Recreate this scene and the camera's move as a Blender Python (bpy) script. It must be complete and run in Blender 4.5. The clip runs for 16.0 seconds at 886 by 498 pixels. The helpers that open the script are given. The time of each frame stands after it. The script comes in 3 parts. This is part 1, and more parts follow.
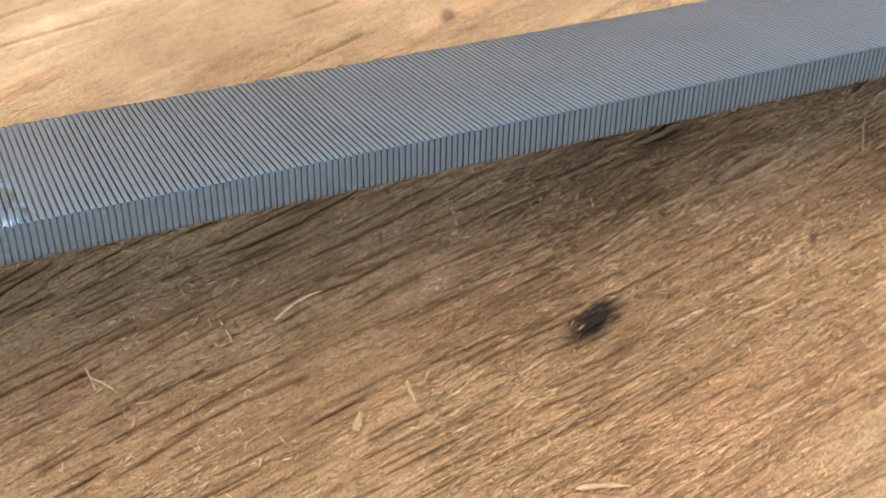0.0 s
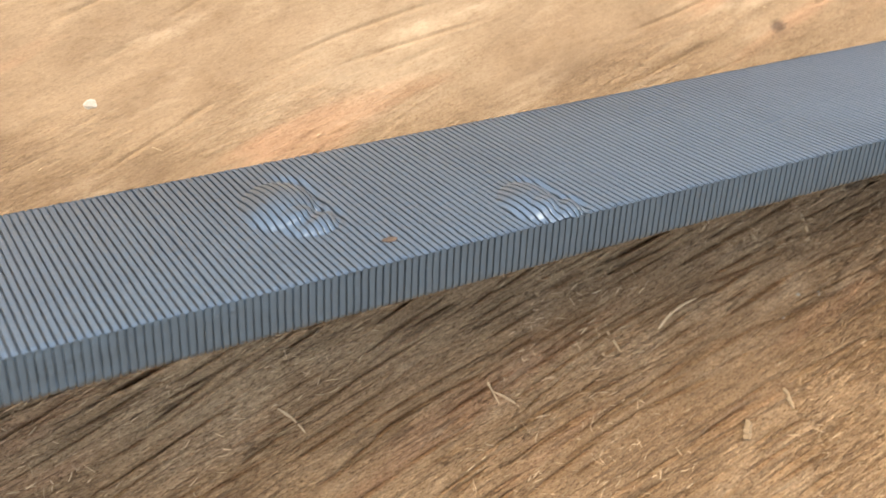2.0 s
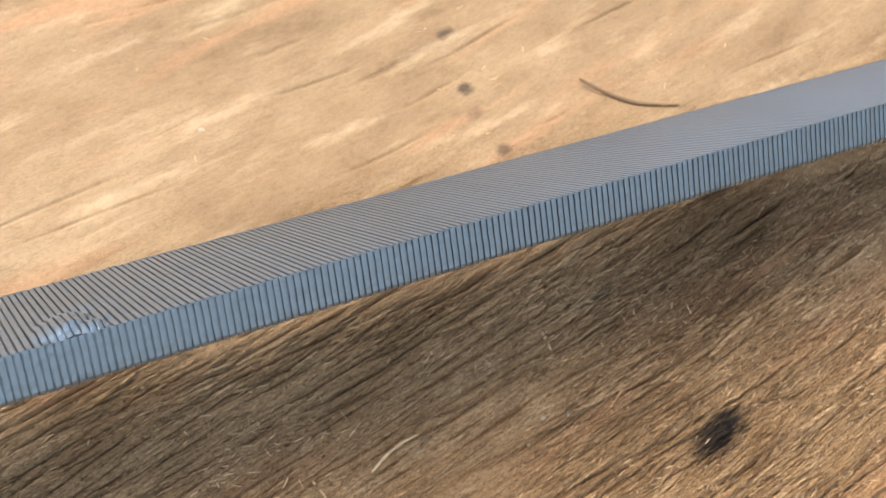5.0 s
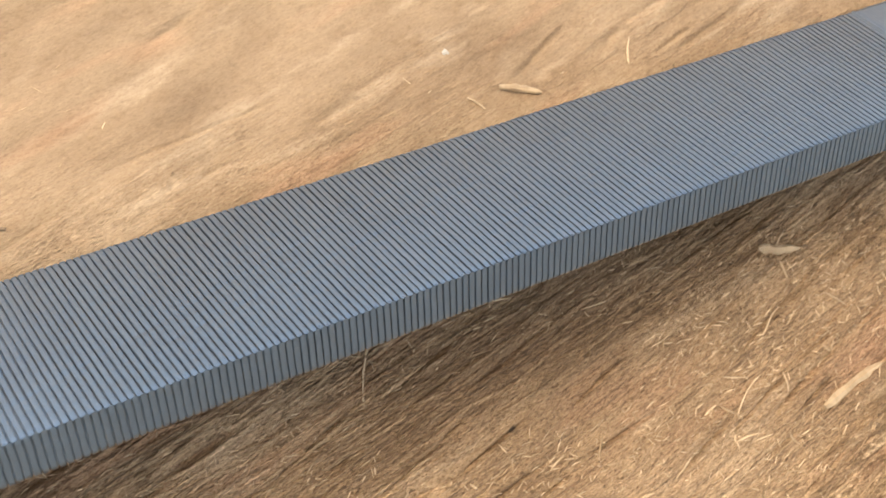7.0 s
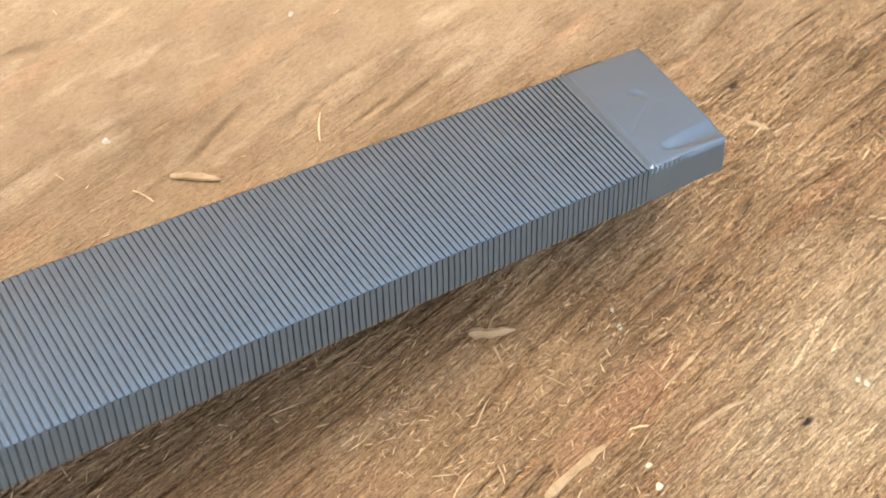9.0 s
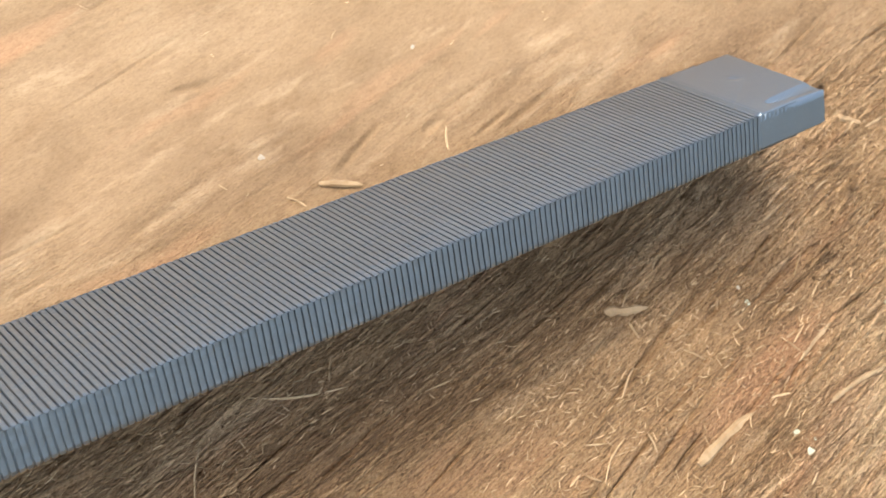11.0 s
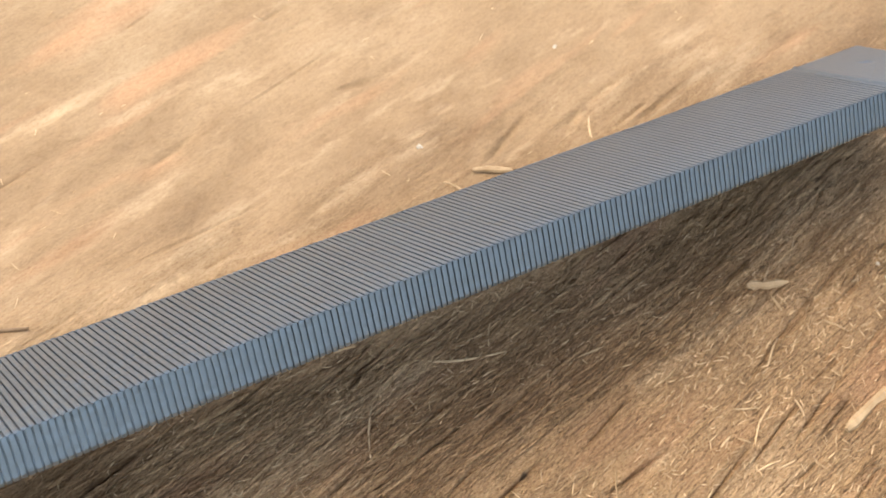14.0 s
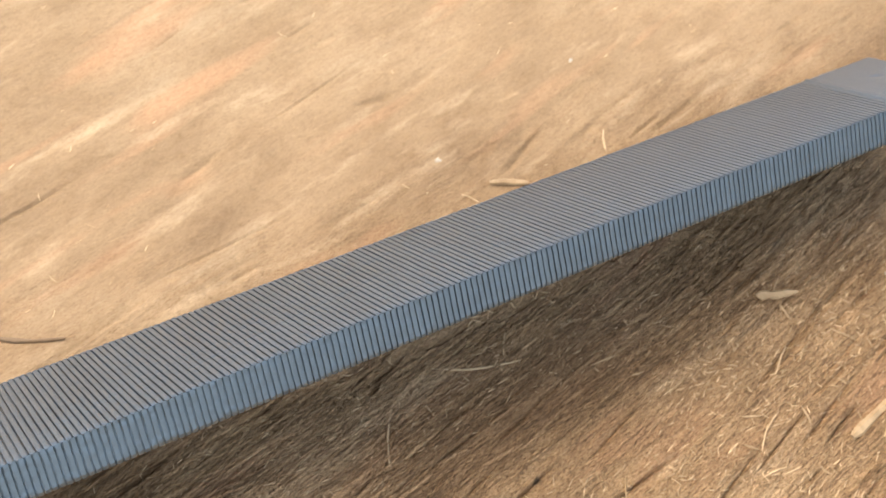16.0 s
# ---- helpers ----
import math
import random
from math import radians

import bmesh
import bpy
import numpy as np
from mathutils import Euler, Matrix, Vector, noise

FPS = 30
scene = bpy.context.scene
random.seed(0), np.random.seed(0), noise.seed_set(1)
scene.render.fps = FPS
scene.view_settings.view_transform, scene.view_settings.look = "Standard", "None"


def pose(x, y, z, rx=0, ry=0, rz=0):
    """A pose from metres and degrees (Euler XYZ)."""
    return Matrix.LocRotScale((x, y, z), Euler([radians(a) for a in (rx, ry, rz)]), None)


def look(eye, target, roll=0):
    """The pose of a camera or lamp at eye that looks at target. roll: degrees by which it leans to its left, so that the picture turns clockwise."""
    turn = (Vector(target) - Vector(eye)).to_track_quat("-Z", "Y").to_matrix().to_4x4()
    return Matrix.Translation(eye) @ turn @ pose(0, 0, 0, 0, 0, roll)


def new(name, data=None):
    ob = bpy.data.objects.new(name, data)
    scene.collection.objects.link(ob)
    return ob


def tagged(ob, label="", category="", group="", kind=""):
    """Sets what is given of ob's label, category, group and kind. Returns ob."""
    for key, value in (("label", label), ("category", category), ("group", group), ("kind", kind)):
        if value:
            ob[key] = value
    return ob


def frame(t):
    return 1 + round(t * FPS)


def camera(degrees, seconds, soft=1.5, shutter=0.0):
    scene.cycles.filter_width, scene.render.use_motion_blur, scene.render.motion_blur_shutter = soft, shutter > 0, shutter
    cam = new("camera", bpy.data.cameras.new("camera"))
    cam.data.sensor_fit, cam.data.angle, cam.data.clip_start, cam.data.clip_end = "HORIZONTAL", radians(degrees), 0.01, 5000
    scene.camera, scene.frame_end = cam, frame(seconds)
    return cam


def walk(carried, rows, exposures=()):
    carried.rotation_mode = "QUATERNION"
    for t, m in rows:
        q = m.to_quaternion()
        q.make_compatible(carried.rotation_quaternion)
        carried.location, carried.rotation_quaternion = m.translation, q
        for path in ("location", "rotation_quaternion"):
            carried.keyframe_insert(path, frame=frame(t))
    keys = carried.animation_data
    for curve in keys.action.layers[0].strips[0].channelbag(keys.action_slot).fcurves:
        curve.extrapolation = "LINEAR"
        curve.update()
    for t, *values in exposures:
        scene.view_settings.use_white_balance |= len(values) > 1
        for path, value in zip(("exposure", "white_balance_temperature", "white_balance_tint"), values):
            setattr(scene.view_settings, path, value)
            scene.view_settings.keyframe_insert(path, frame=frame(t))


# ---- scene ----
cam = camera(45.6, 16.0)
cam.data.dof.use_dof = True
cam.data.dof.focus_distance = 0.100
cam.data.dof.aperture_fstop = 62.0
# seconds, place in metres, turn in degrees
ROWS = [
    (0, -0.16433, -0.03199, 0.12389, 10.32, -11.26, -15.65),
    (0.5, -0.17704, -0.03263, 0.12387, 10.47, -10.74, -15.83),
    (1, -0.20797, -0.02909, 0.09942, 10.39, -15.85, -17.09),
    (1.2, -0.21140, -0.02508, 0.10081, 10.92, -16.24, -17.50),
    (1.5, -0.21191, -0.02079, 0.10363, 12.06, -15.86, -17.88),
    (2, -0.21729, -0.02104, 0.10685, 13.84, -16.60, -17.98),
    (2.6, -0.22191, -0.02043, 0.11426, 13.21, -15.59, -17.36),
    (3, -0.21997, -0.02020, 0.11450, 12.66, -14.80, -17.00),
    (5.3, -0.15940, -0.04841, 0.10780, 29.28, -6.96, -23.57),
    (5.5, -0.14864, -0.04481, 0.10602, 27.02, -7.66, -23.13),
    (6, -0.13515, -0.03146, 0.10561, 19.74, -10.15, -21.95),
    (6.5, -0.11471, -0.01909, 0.10334, 14.12, -12.01, -21.43),
    (7, -0.09362, -0.01337, 0.10689, 10.33, -14.55, -21.89),
    (7.5, -0.06814, -0.00717, 0.10825, 5.79, -15.84, -22.31),
    (8, -0.06103, -0.00303, 0.10928, 3.52, -19.60, -22.48),
    (8.5, -0.05767, 0.00292, 0.11051, -0.13, -19.04, -21.61),
    (9, -0.06475, -0.01216, 0.10729, 10.81, -18.32, -25.41),
    (9.2, -0.06554, -0.01666, 0.10691, 14.24, -16.24, -26.29),
    (9.7, -0.07508, -0.02722, 0.10565, 19.86, -14.08, -27.88),
    (11.8, -0.08853, -0.03881, 0.10829, 27.94, -10.11, -29.64),
    (12, -0.09121, -0.04333, 0.11031, 28.96, -8.12, -28.91),
    (12.5, -0.09171, -0.04317, 0.10863, 29.07, -7.89, -28.89),
    (13, -0.09179, -0.04320, 0.10938, 28.73, -8.00, -28.91),
    (13.5, -0.09395, -0.04170, 0.10825, 27.28, -7.14, -27.59),
    (14, -0.09407, -0.04166, 0.10776, 27.33, -7.28, -27.70),
    (14.5, -0.09426, -0.04159, 0.10707, 27.56, -7.32, -27.78),
    (15, -0.09369, -0.04170, 0.10745, 27.79, -7.66, -27.95),
    (15.5, -0.09393, -0.04168, 0.10772, 27.82, -7.24, -27.69),
    (16, -0.09278, -0.04136, 0.11337, 26.39, -5.75, -26.94),
]
LEAN = 26                                      # degrees by which the whole block leans towards the viewer
TILT = pose(0, 0, 0, LEAN, 0, 0)
walk(cam, [(t, TILT @ pose(*p)) for t, *p in ROWS], exposures=[(0.0, 1.56, 7000, 5), (16.0, 1.56, 7000, 5)])

# ---- world and light ----
SUN_WAY = TILT.to_3x3() @ Vector((-0.22, 0.40, 0.89)).normalized()   # veiled sun, high behind the file
SUN_EL, SUN_AZ = math.asin(SUN_WAY.z), math.atan2(SUN_WAY.y, SUN_WAY.x)
world = bpy.data.worlds.new("sky")
scene.world = world
world.use_nodes = True
wn = world.node_tree
sky = wn.nodes.new("ShaderNodeTexSky")
sky.sky_type, sky.sun_disc = "NISHITA", False
sky.dust_density, sky.ozone_density = 4.5, 1.0
sky.sun_elevation, sky.sun_rotation = SUN_EL, radians(90) - SUN_AZ
wn.links.new(sky.outputs[0], wn.nodes["Background"].inputs[0])
wn.nodes["Background"].inputs[1].default_value = 0.15
sun_data = bpy.data.lights.new("sun", "SUN")
sun_data.energy, sun_data.angle, sun_data.color = 0.46, radians(52), (1.0, 0.93, 0.83)
sun = new("sun", sun_data)
sun.matrix_world = look(SUN_WAY, (0, 0, 0))


# ---- materials ----
class Nodes:
    """A small builder for node materials."""

    def __init__(self, name):
        self.mat = bpy.data.materials.new(name)
        self.mat.use_nodes = True
        self.t = self.mat.node_tree
        self.bsdf = self.t.nodes["Principled BSDF"]
        self.coord = self.t.nodes.new("ShaderNodeTexCoord").outputs["Object"]

    def put(self, kind, **inputs):
        n = self.t.nodes.new(kind)
        for key, v in inputs.items():
            sock = n.inputs[int(key[1:])] if key[0] == "i" and key[1:].isdigit() else n.inputs[key.replace("_", " ")]
            if isinstance(v, bpy.types.NodeSocket):
                self.t.links.new(v, sock)
            else:
                sock.default_value = v
        return n

    def stretched(self, scale, turn=0.0, loc=(0, 0, 0)):
        n = self.put("ShaderNodeMapping", Vector=self.coord)
        n.vector_type = "TEXTURE"
        n.inputs["Rotation"].default_value = (0, 0, radians(turn))
        n.inputs["Scale"].default_value = scale
        n.inputs["Location"].default_value = loc
        return n.outputs[0]

    def noise(self, vec, scale, detail=3.0, rough=0.55, warp=0.0):
        n = self.put("ShaderNodeTexNoise", Vector=vec, Scale=scale, Detail=detail, Roughness=rough, Distortion=warp)
        return n.outputs["Fac"]

    def ramp(self, fac, *stops):
        n = self.put("ShaderNodeValToRGB", Fac=fac)
        els = n.color_ramp.elements
        while len(els) < len(stops):
            els.new(0.5)
        for e, (p, c) in zip(els, stops):
            e.position, e.color = p, (*c, 1) if len(c) == 3 else c
        return n.outputs[0]

    def grey(self, fac, a, b):
        return self.ramp(fac, (a, (0, 0, 0)), (b, (1, 1, 1)))

    def mix(self, fac, a, b, how="MIX"):
        n = self.t.nodes.new("ShaderNodeMix")
        n.data_type, n.blend_type = "RGBA", how
        for sock, v in zip((n.inputs[0], n.inputs[6], n.inputs[7]), (fac, a, b)):
            if isinstance(v, bpy.types.NodeSocket):
                self.t.links.new(v, sock)
            else:
                sock.default_value = (*v, 1) if isinstance(v, tuple) and len(v) == 3 else v
        return n.outputs[2]

    def math(self, op, a, b=0.0):
        n = self.put("ShaderNodeMath", i0=a, i1=b)
        n.operation = op
        return n.outputs[0]

    def bump(self, height, strength, dist, normal=None):
        n = self.put("ShaderNodeBump", Height=height, Strength=strength, Distance=dist)
        if normal:
            self.t.links.new(normal, n.inputs["Normal"])
        return n.outputs[0]

    def done(self, colour=None, rough=None, metal=0.0, normal=None, spec=None):
        for key, v in (("Base Color", colour), ("Roughness", rough), ("Metallic", metal), ("Normal", normal), ("Specular IOR Level", spec)):
            if v is None:
                continue
            if isinstance(v, bpy.types.NodeSocket):
                self.t.links.new(v, self.bsdf.inputs[key])
            else:
                self.bsdf.inputs[key].default_value = (*v, 1) if isinstance(v, tuple) else v
        return self.mat


GRAIN = 13.0                                   # degrees of the wood's grain from the x axis


def wood_material(name, mixed):
    """Tan weathered wood; mixed: how far loose strands differ in tone from one another."""
    n = Nodes(name)
    long_ = n.stretched((1.0, 0.06, 0.3), GRAIN)
    mid = n.stretched((1.0, 0.22, 0.5), GRAIN + 1)
    # behind the file the wood is smoother and darker, before it torn and lighter
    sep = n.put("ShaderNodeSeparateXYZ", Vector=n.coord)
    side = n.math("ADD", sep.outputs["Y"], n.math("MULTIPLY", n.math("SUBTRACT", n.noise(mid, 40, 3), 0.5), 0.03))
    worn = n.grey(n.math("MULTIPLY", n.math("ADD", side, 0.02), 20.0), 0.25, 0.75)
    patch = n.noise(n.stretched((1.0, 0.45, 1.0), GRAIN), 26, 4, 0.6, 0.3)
    front_col = n.ramp(patch, (0.28, (0.31, 0.192, 0.100)), (0.44, (0.42, 0.268, 0.142)), (0.56, (0.50, 0.325, 0.176)), (0.72, (0.58, 0.395, 0.23)))
    back_col = n.ramp(patch, (0.30, (0.22, 0.142, 0.078)), (0.46, (0.30, 0.200, 0.112)), (0.58, (0.345, 0.235, 0.135)), (0.72, (0.40, 0.285, 0.172)))
    col = n.mix(worn, front_col, back_col)
    mottle = n.noise(n.stretched((1.0, 0.5, 1.0), GRAIN, (0.13, 0.7, 0)), 120, 4, 0.6, 0.2)
    col = n.mix(0.6, col, n.ramp(mottle, (0.34, (0.78, 0.74, 0.70)), (0.50, (0.95, 0.94, 0.93)), (0.66, (1, 1, 1))), "MULTIPLY")
    red = n.grey(n.noise(n.stretched((1.0, 0.16, 0.5), GRAIN + 1), 24, 3, 0.5, 0.2), 0.56, 0.68)
    col = n.mix(n.math("MULTIPLY", red, 0.55), col, (0.46, 0.25, 0.135))
    pale = n.grey(n.noise(n.stretched((1, 0.25, 1), GRAIN, (0.31, 0.2, 0)), 55, 4, 0.6), 0.55, 0.75)
    col = n.mix(n.math("MULTIPLY", pale, 0.45), col, (0.66, 0.49, 0.31))
    for x, y, a, b, k, tone in BLOTCHES:
        e = n.put("ShaderNodeMapping", Vector=n.coord)
        e.vector_type = "TEXTURE"
        e.inputs["Location"].default_value, e.inputs["Rotation"].default_value = (x, y, 0), (0, 0, radians(GRAIN))
        e.inputs["Scale"].default_value = (a, b, 0.05)
        far = n.put("ShaderNodeVectorMath", i0=e.outputs[0])
        far.operation = "LENGTH"
        ragged = n.math("ADD", far.outputs["Value"], n.math("MULTIPLY", n.noise(mid, 70, 5, 0.7), 1.2))
        col = n.mix(n.math("MULTIPLY", n.grey(n.math("SUBTRACT", 1.8, ragged), 0.05, 0.75), k), col, tone)
    island = n.put("ShaderNodeNewGeometry").outputs["Random Per Island"]
    col = n.mix(mixed, col, n.ramp(island, (0.0, (0.74, 0.70, 0.66)), (0.35, (1.0, 1.0, 1.0)), (0.75, (1.20, 1.22, 1.24)), (1.0, (1.45, 1.5, 1.55))), "MULTIPLY")
    streak = n.noise(long_, 190, 5, 0.65, 0.1)
    torn = n.mix(worn, (1, 1, 1), (0.12, 0.12, 0.12))
    col = n.mix(n.math("MULTIPLY", torn, 0.16), col, n.ramp(streak, (0.30, (0.42, 0.32, 0.24)), (0.46, (0.95, 0.93, 0.91)), (0.62, (1.1, 1.1, 1.1))), "MULTIPLY")
    fine = n.noise(n.stretched((1.0, 0.13, 0.5), GRAIN - 1), 560, 4, 0.65, 0.1)
    col = n.mix(n.math("MULTIPLY", torn, 0.05), col, n.ramp(fine, (0.36, (0.42, 0.33, 0.27)), (0.46, (1, 1, 1))), "MULTIPLY")
    grains = n.noise(n.stretched((1.0, 0.4, 1.0), GRAIN, (0.6, 0.9, 0)), 800, 4, 0.65)
    col = n.mix(n.mix(worn, (0.5, 0.5, 0.5), (0.25, 0.25, 0.25)), col, n.ramp(grains, (0.36, (0.62, 0.55, 0.48)), (0.48, (0.98, 0.97, 0.96)), (0.66, (1.25, 1.27, 1.3))), "MULTIPLY")
    bits = n.noise(n.stretched((1.0, 0.5, 1.0), GRAIN, (0.45, 0.15, 0)), 2300, 3, 0.7)
    col = n.mix(n.mix(worn, (0.75, 0.75, 0.75), (0.25, 0.25, 0.25)), col, n.ramp(bits, (0.34, (0.42, 0.36, 0.30)), (0.45, (0.95, 0.94, 0.93)), (0.60, (1.15, 1.16, 1.17)), (0.70, (1.6, 1.65, 1.7))), "MULTIPLY")
    # thin cracks along the grain, browned in colour and sunk in the bump
    line = n.noise(n.stretched((1.0, 0.045, 0.3), GRAIN), 60, 2, 0.5, 0.0)
    crack = n.math("SUBTRACT", 1.0, n.grey(n.math("ABSOLUTE", n.math("SUBTRACT", line, 0.5)), 0.003, 0.014))
    crack = n.math("MULTIPLY", crack, n.grey(n.noise(n.stretched((1, 0.4, 1), GRAIN, (0.5, 0.1, 0)), 45, 4, 0.65), 0.45, 0.53))
    line2 = n.noise(n.stretched((1.0, 0.05, 0.3), GRAIN + 1, (0.2, 0.3, 0)), 150, 2, 0.5, 0.0)
    crack2 = n.math("SUBTRACT", 1.0, n.grey(n.math("ABSOLUTE", n.math("SUBTRACT", line2, 0.5)), 0.006, 0.030))
    crack2 = n.math("MULTIPLY", crack2, n.grey(n.noise(n.stretched((1, 0.4, 1), GRAIN, (0.8, 0.4, 0)), 120, 4, 0.7), 0.46, 0.54))
    line3 = n.noise(n.stretched((1.0, 0.03, 0.3), GRAIN, (0.9, 0.6, 0)), 45, 1, 0.4, 0.0)
    crack3 = n.math("SUBTRACT", 1.0, n.grey(n.math("ABSOLUTE", n.math("SUBTRACT", line3, 0.48)), 0.006, 0.026))
    crack3 = n.math("MULTIPLY", crack3, n.grey(n.noise(n.stretched((1, 0.3, 1), GRAIN, (0.3, 0.8, 0)), 50, 4, 0.65), 0.46, 0.54))
    crack = n.math("MAXIMUM", crack, crack3)
    cracks = n.math("MULTIPLY", n.math("MAXIMUM", crack, n.math("MULTIPLY", crack2, 0.55)), torn)
    col = n.mix(n.math("MULTIPLY", cracks, 0.6), col, (0.15, 0.085, 0.045))
    spots = n.grey(n.noise(n.stretched((1, 0.6, 1), GRAIN, (0.07, 0.4, 0)), 330, 2, 0.5), 0.71, 0.77)
    col = n.mix(n.math("MULTIPLY", spots, 0.25), col, (0.12, 0.08, 0.05))
    # dark stains, each an ellipse with a ragged rim
    for x, y, a, b, k in STAINS:
        e = n.put("ShaderNodeMapping", Vector=n.coord)
        e.vector_type = "TEXTURE"
        e.inputs["Location"].default_value, e.inputs["Rotation"].default_value = (x, y, 0), (0, 0, radians(GRAIN + 8))
        e.inputs["Scale"].default_value = (a, b, 1)
        flat = n.put("ShaderNodeVectorMath", i0=e.outputs[0], i1=(1, 1, 0))
        flat.operation = "MULTIPLY"
        far = n.put("ShaderNodeVectorMath", i0=flat.outputs[0])
        far.operation = "LENGTH"
        ragged = n.math("ADD", far.outputs["Value"], n.math("MULTIPLY", n.noise(mid, 420, 4, 0.7), 1.5))
        col = n.mix(n.math("MULTIPLY", n.grey(n.math("SUBTRACT", 1.75, ragged), 0.05, 0.6), k), col, (0.022, 0.018, 0.016))
    h = n.math("ADD", n.math("MULTIPLY", n.noise(n.stretched((1.0, 0.13, 0.4), GRAIN), 240, 5, 0.62, 0.1), 0.4),
               n.math("SUBTRACT", n.math("MULTIPLY", fine, 0.35), n.math("MULTIPLY", cracks, 0.8)))
    flake = n.grey(n.noise(n.stretched((1.0, 0.18, 0.4), GRAIN + 1), 80, 4, 0.55, 0.1), 0.42, 0.58)
    flake2 = n.grey(n.noise(n.stretched((1.0, 0.22, 0.4), GRAIN - 2, (0.4, 0.2, 0)), 210, 4, 0.55, 0.1), 0.42, 0.58)
    plates = n.math("ADD", n.math("MULTIPLY", flake, 0.9), n.math("MULTIPLY", flake2, 0.22))
    norm = n.bump(n.math("MULTIPLY", plates, torn), 1.0, 0.00022)
    hair = n.grey(n.noise(n.stretched((1.0, 0.030, 0.3), GRAIN + 0.5, (0.17, 0.33, 0)), 260, 4, 0.7, 0.0), 0.40, 0.60)
    norm = n.bump(n.math("MULTIPLY", hair, torn), 0.9, 0.00020, norm)
    norm = n.bump(n.math("MULTIPLY", h, torn), 1.0, 0.0002, norm)
    crumb = n.noise(n.stretched((1, 0.5, 1), GRAIN), 520, 5, 0.68)
    norm = n.bump(n.math("MULTIPLY", crumb, n.mix(worn, (1, 1, 1), (0.45, 0.45, 0.45))), 0.8, 0.00034, norm)
    norm = n.bump(n.math("MULTIPLY", bits, torn), 0.8, 0.00016, norm)
    return n.done(col, 0.85, 0.0, norm, 0.25)


# x, y, length, width, strength of the dark stains on the wood
STAINS = [(-0.1178, -0.0297, 0.0060, 0.0028, 0.95), (-0.1263, 0.0230, 0.0016, 0.0012, 0.75), (-0.1253, 0.0322, 0.0017, 0.0010, 0.7),
          (-0.1266, 0.0190, 0.0016, 0.0012, 0.3), (-0.1255, 0.0126, 0.0016, 0.0012, 0.6), (-0.1225, -0.0095, 0.0028, 0.0009, 0.5), (0.0106, -0.0442, 0.0011, 0.0009, 0.9),
          (-0.0850, -0.0265, 0.0016, 0.0009, 0.6), (0.021, -0.0035, 0.0009, 0.0008, 0.7), (-0.060, -0.0255, 0.0007, 0.0005, 0.8), (0.0148, -0.0178, 0.0023, 0.0009, 0.4)]
# x, y, length, width, strength and colour of broad patches: bleached, reddish, painted-in shade and light
# dark browns paint the file's shadow, the last two lighten shaded wood beside it
BLOTCHES = [(0.018, -0.042, 0.032, 0.014, 0.75, (0.60, 0.45, 0.28)), (-0.112, -0.014, 0.020, 0.008, 0.35, (0.27, 0.155, 0.078)),
            (-0.0105, -0.0322, 0.013, 0.0036, 0.75, (0.46, 0.25, 0.135)), (-0.060, -0.018, 0.030, 0.006, 0.35, (0.26, 0.155, 0.084)),
            (-0.165, -0.031, 0.030, 0.008, 0.4, (0.28, 0.165, 0.082)), (-0.100, -0.048, 0.030, 0.010, 0.55, (0.54, 0.325, 0.175)),
            (-0.205, -0.008, 0.022, 0.009, 0.6, (0.58, 0.40, 0.23)), (-0.165, -0.008, 0.018, 0.006, 0.5, (0.54, 0.37, 0.21))]
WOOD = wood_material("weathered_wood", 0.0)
STRANDS = wood_material("torn_wood_strands", 1.0)


def straw_material(name, dark, light):
    n = Nodes(name)
    rnd = n.put("ShaderNodeNewGeometry").outputs["Random Per Island"]
    col = n.ramp(rnd, (0.0, dark), (0.6, light), (1.0, tuple(min(1, c * 1.25) for c in light)))
    grain = n.noise(n.coord, 900, 4, 0.6)
    col = n.mix(0.5, col, n.ramp(grain, (0.35, (0.55, 0.48, 0.42)), (0.6, (1, 1, 1))), "MULTIPLY")
    return n.done(col, 0.75, 0.0, n.bump(grain, 0.5, 0.0001), 0.3)


STRAW = straw_material("dry_wood_fibre", (0.42, 0.28, 0.15), (0.66, 0.48, 0.29))
BARK = straw_material("dark_bark", (0.17, 0.11, 0.065), (0.24, 0.16, 0.095))
CHIP = straw_material("pale_wood_chip", (0.33, 0.225, 0.125), (0.42, 0.295, 0.17))


def white_material(name, colour):
    n = Nodes(name)
    g = n.noise(n.coord, 1500, 3, 0.6)
    return n.done(n.mix(0.5, colour, n.ramp(g, (0.3, (0.6, 0.6, 0.55)), (0.6, (1, 1, 1))), "MULTIPLY"), 0.7, 0.0, n.bump(g, 0.5, 0.0001))


WHITE = white_material("white_crumb", (0.47, 0.40, 0.31))
MINT = white_material("pale_paint", (0.50, 0.50, 0.37))


def steel_material(name, tone, rough, along):
    """Dull file steel: grain and smears at two scales, along which direction the grinding marks run."""
    n = Nodes(name)
    smear = n.noise(n.coord, 130, 4, 0.6, 0.4)
    grit = n.noise(n.stretched(along), 2600, 3, 0.6)
    speck = n.grey(n.noise(n.coord, 4200, 2, 0.5), 0.63, 0.74)
    col = n.mix(0.5, tone, n.ramp(smear, (0.3, (0.85, 0.85, 0.86)), (0.65, (1, 1, 1))), "MULTIPLY")
    col = n.mix(n.math("MULTIPLY", speck, 0.2), col, (0.55, 0.57, 0.6))
    r = n.math("ADD", rough - 0.04, n.math("MULTIPLY", smear, 0.08))
    return n.done(col, r, 0.85, n.bump(grit, 0.45, 0.00006))


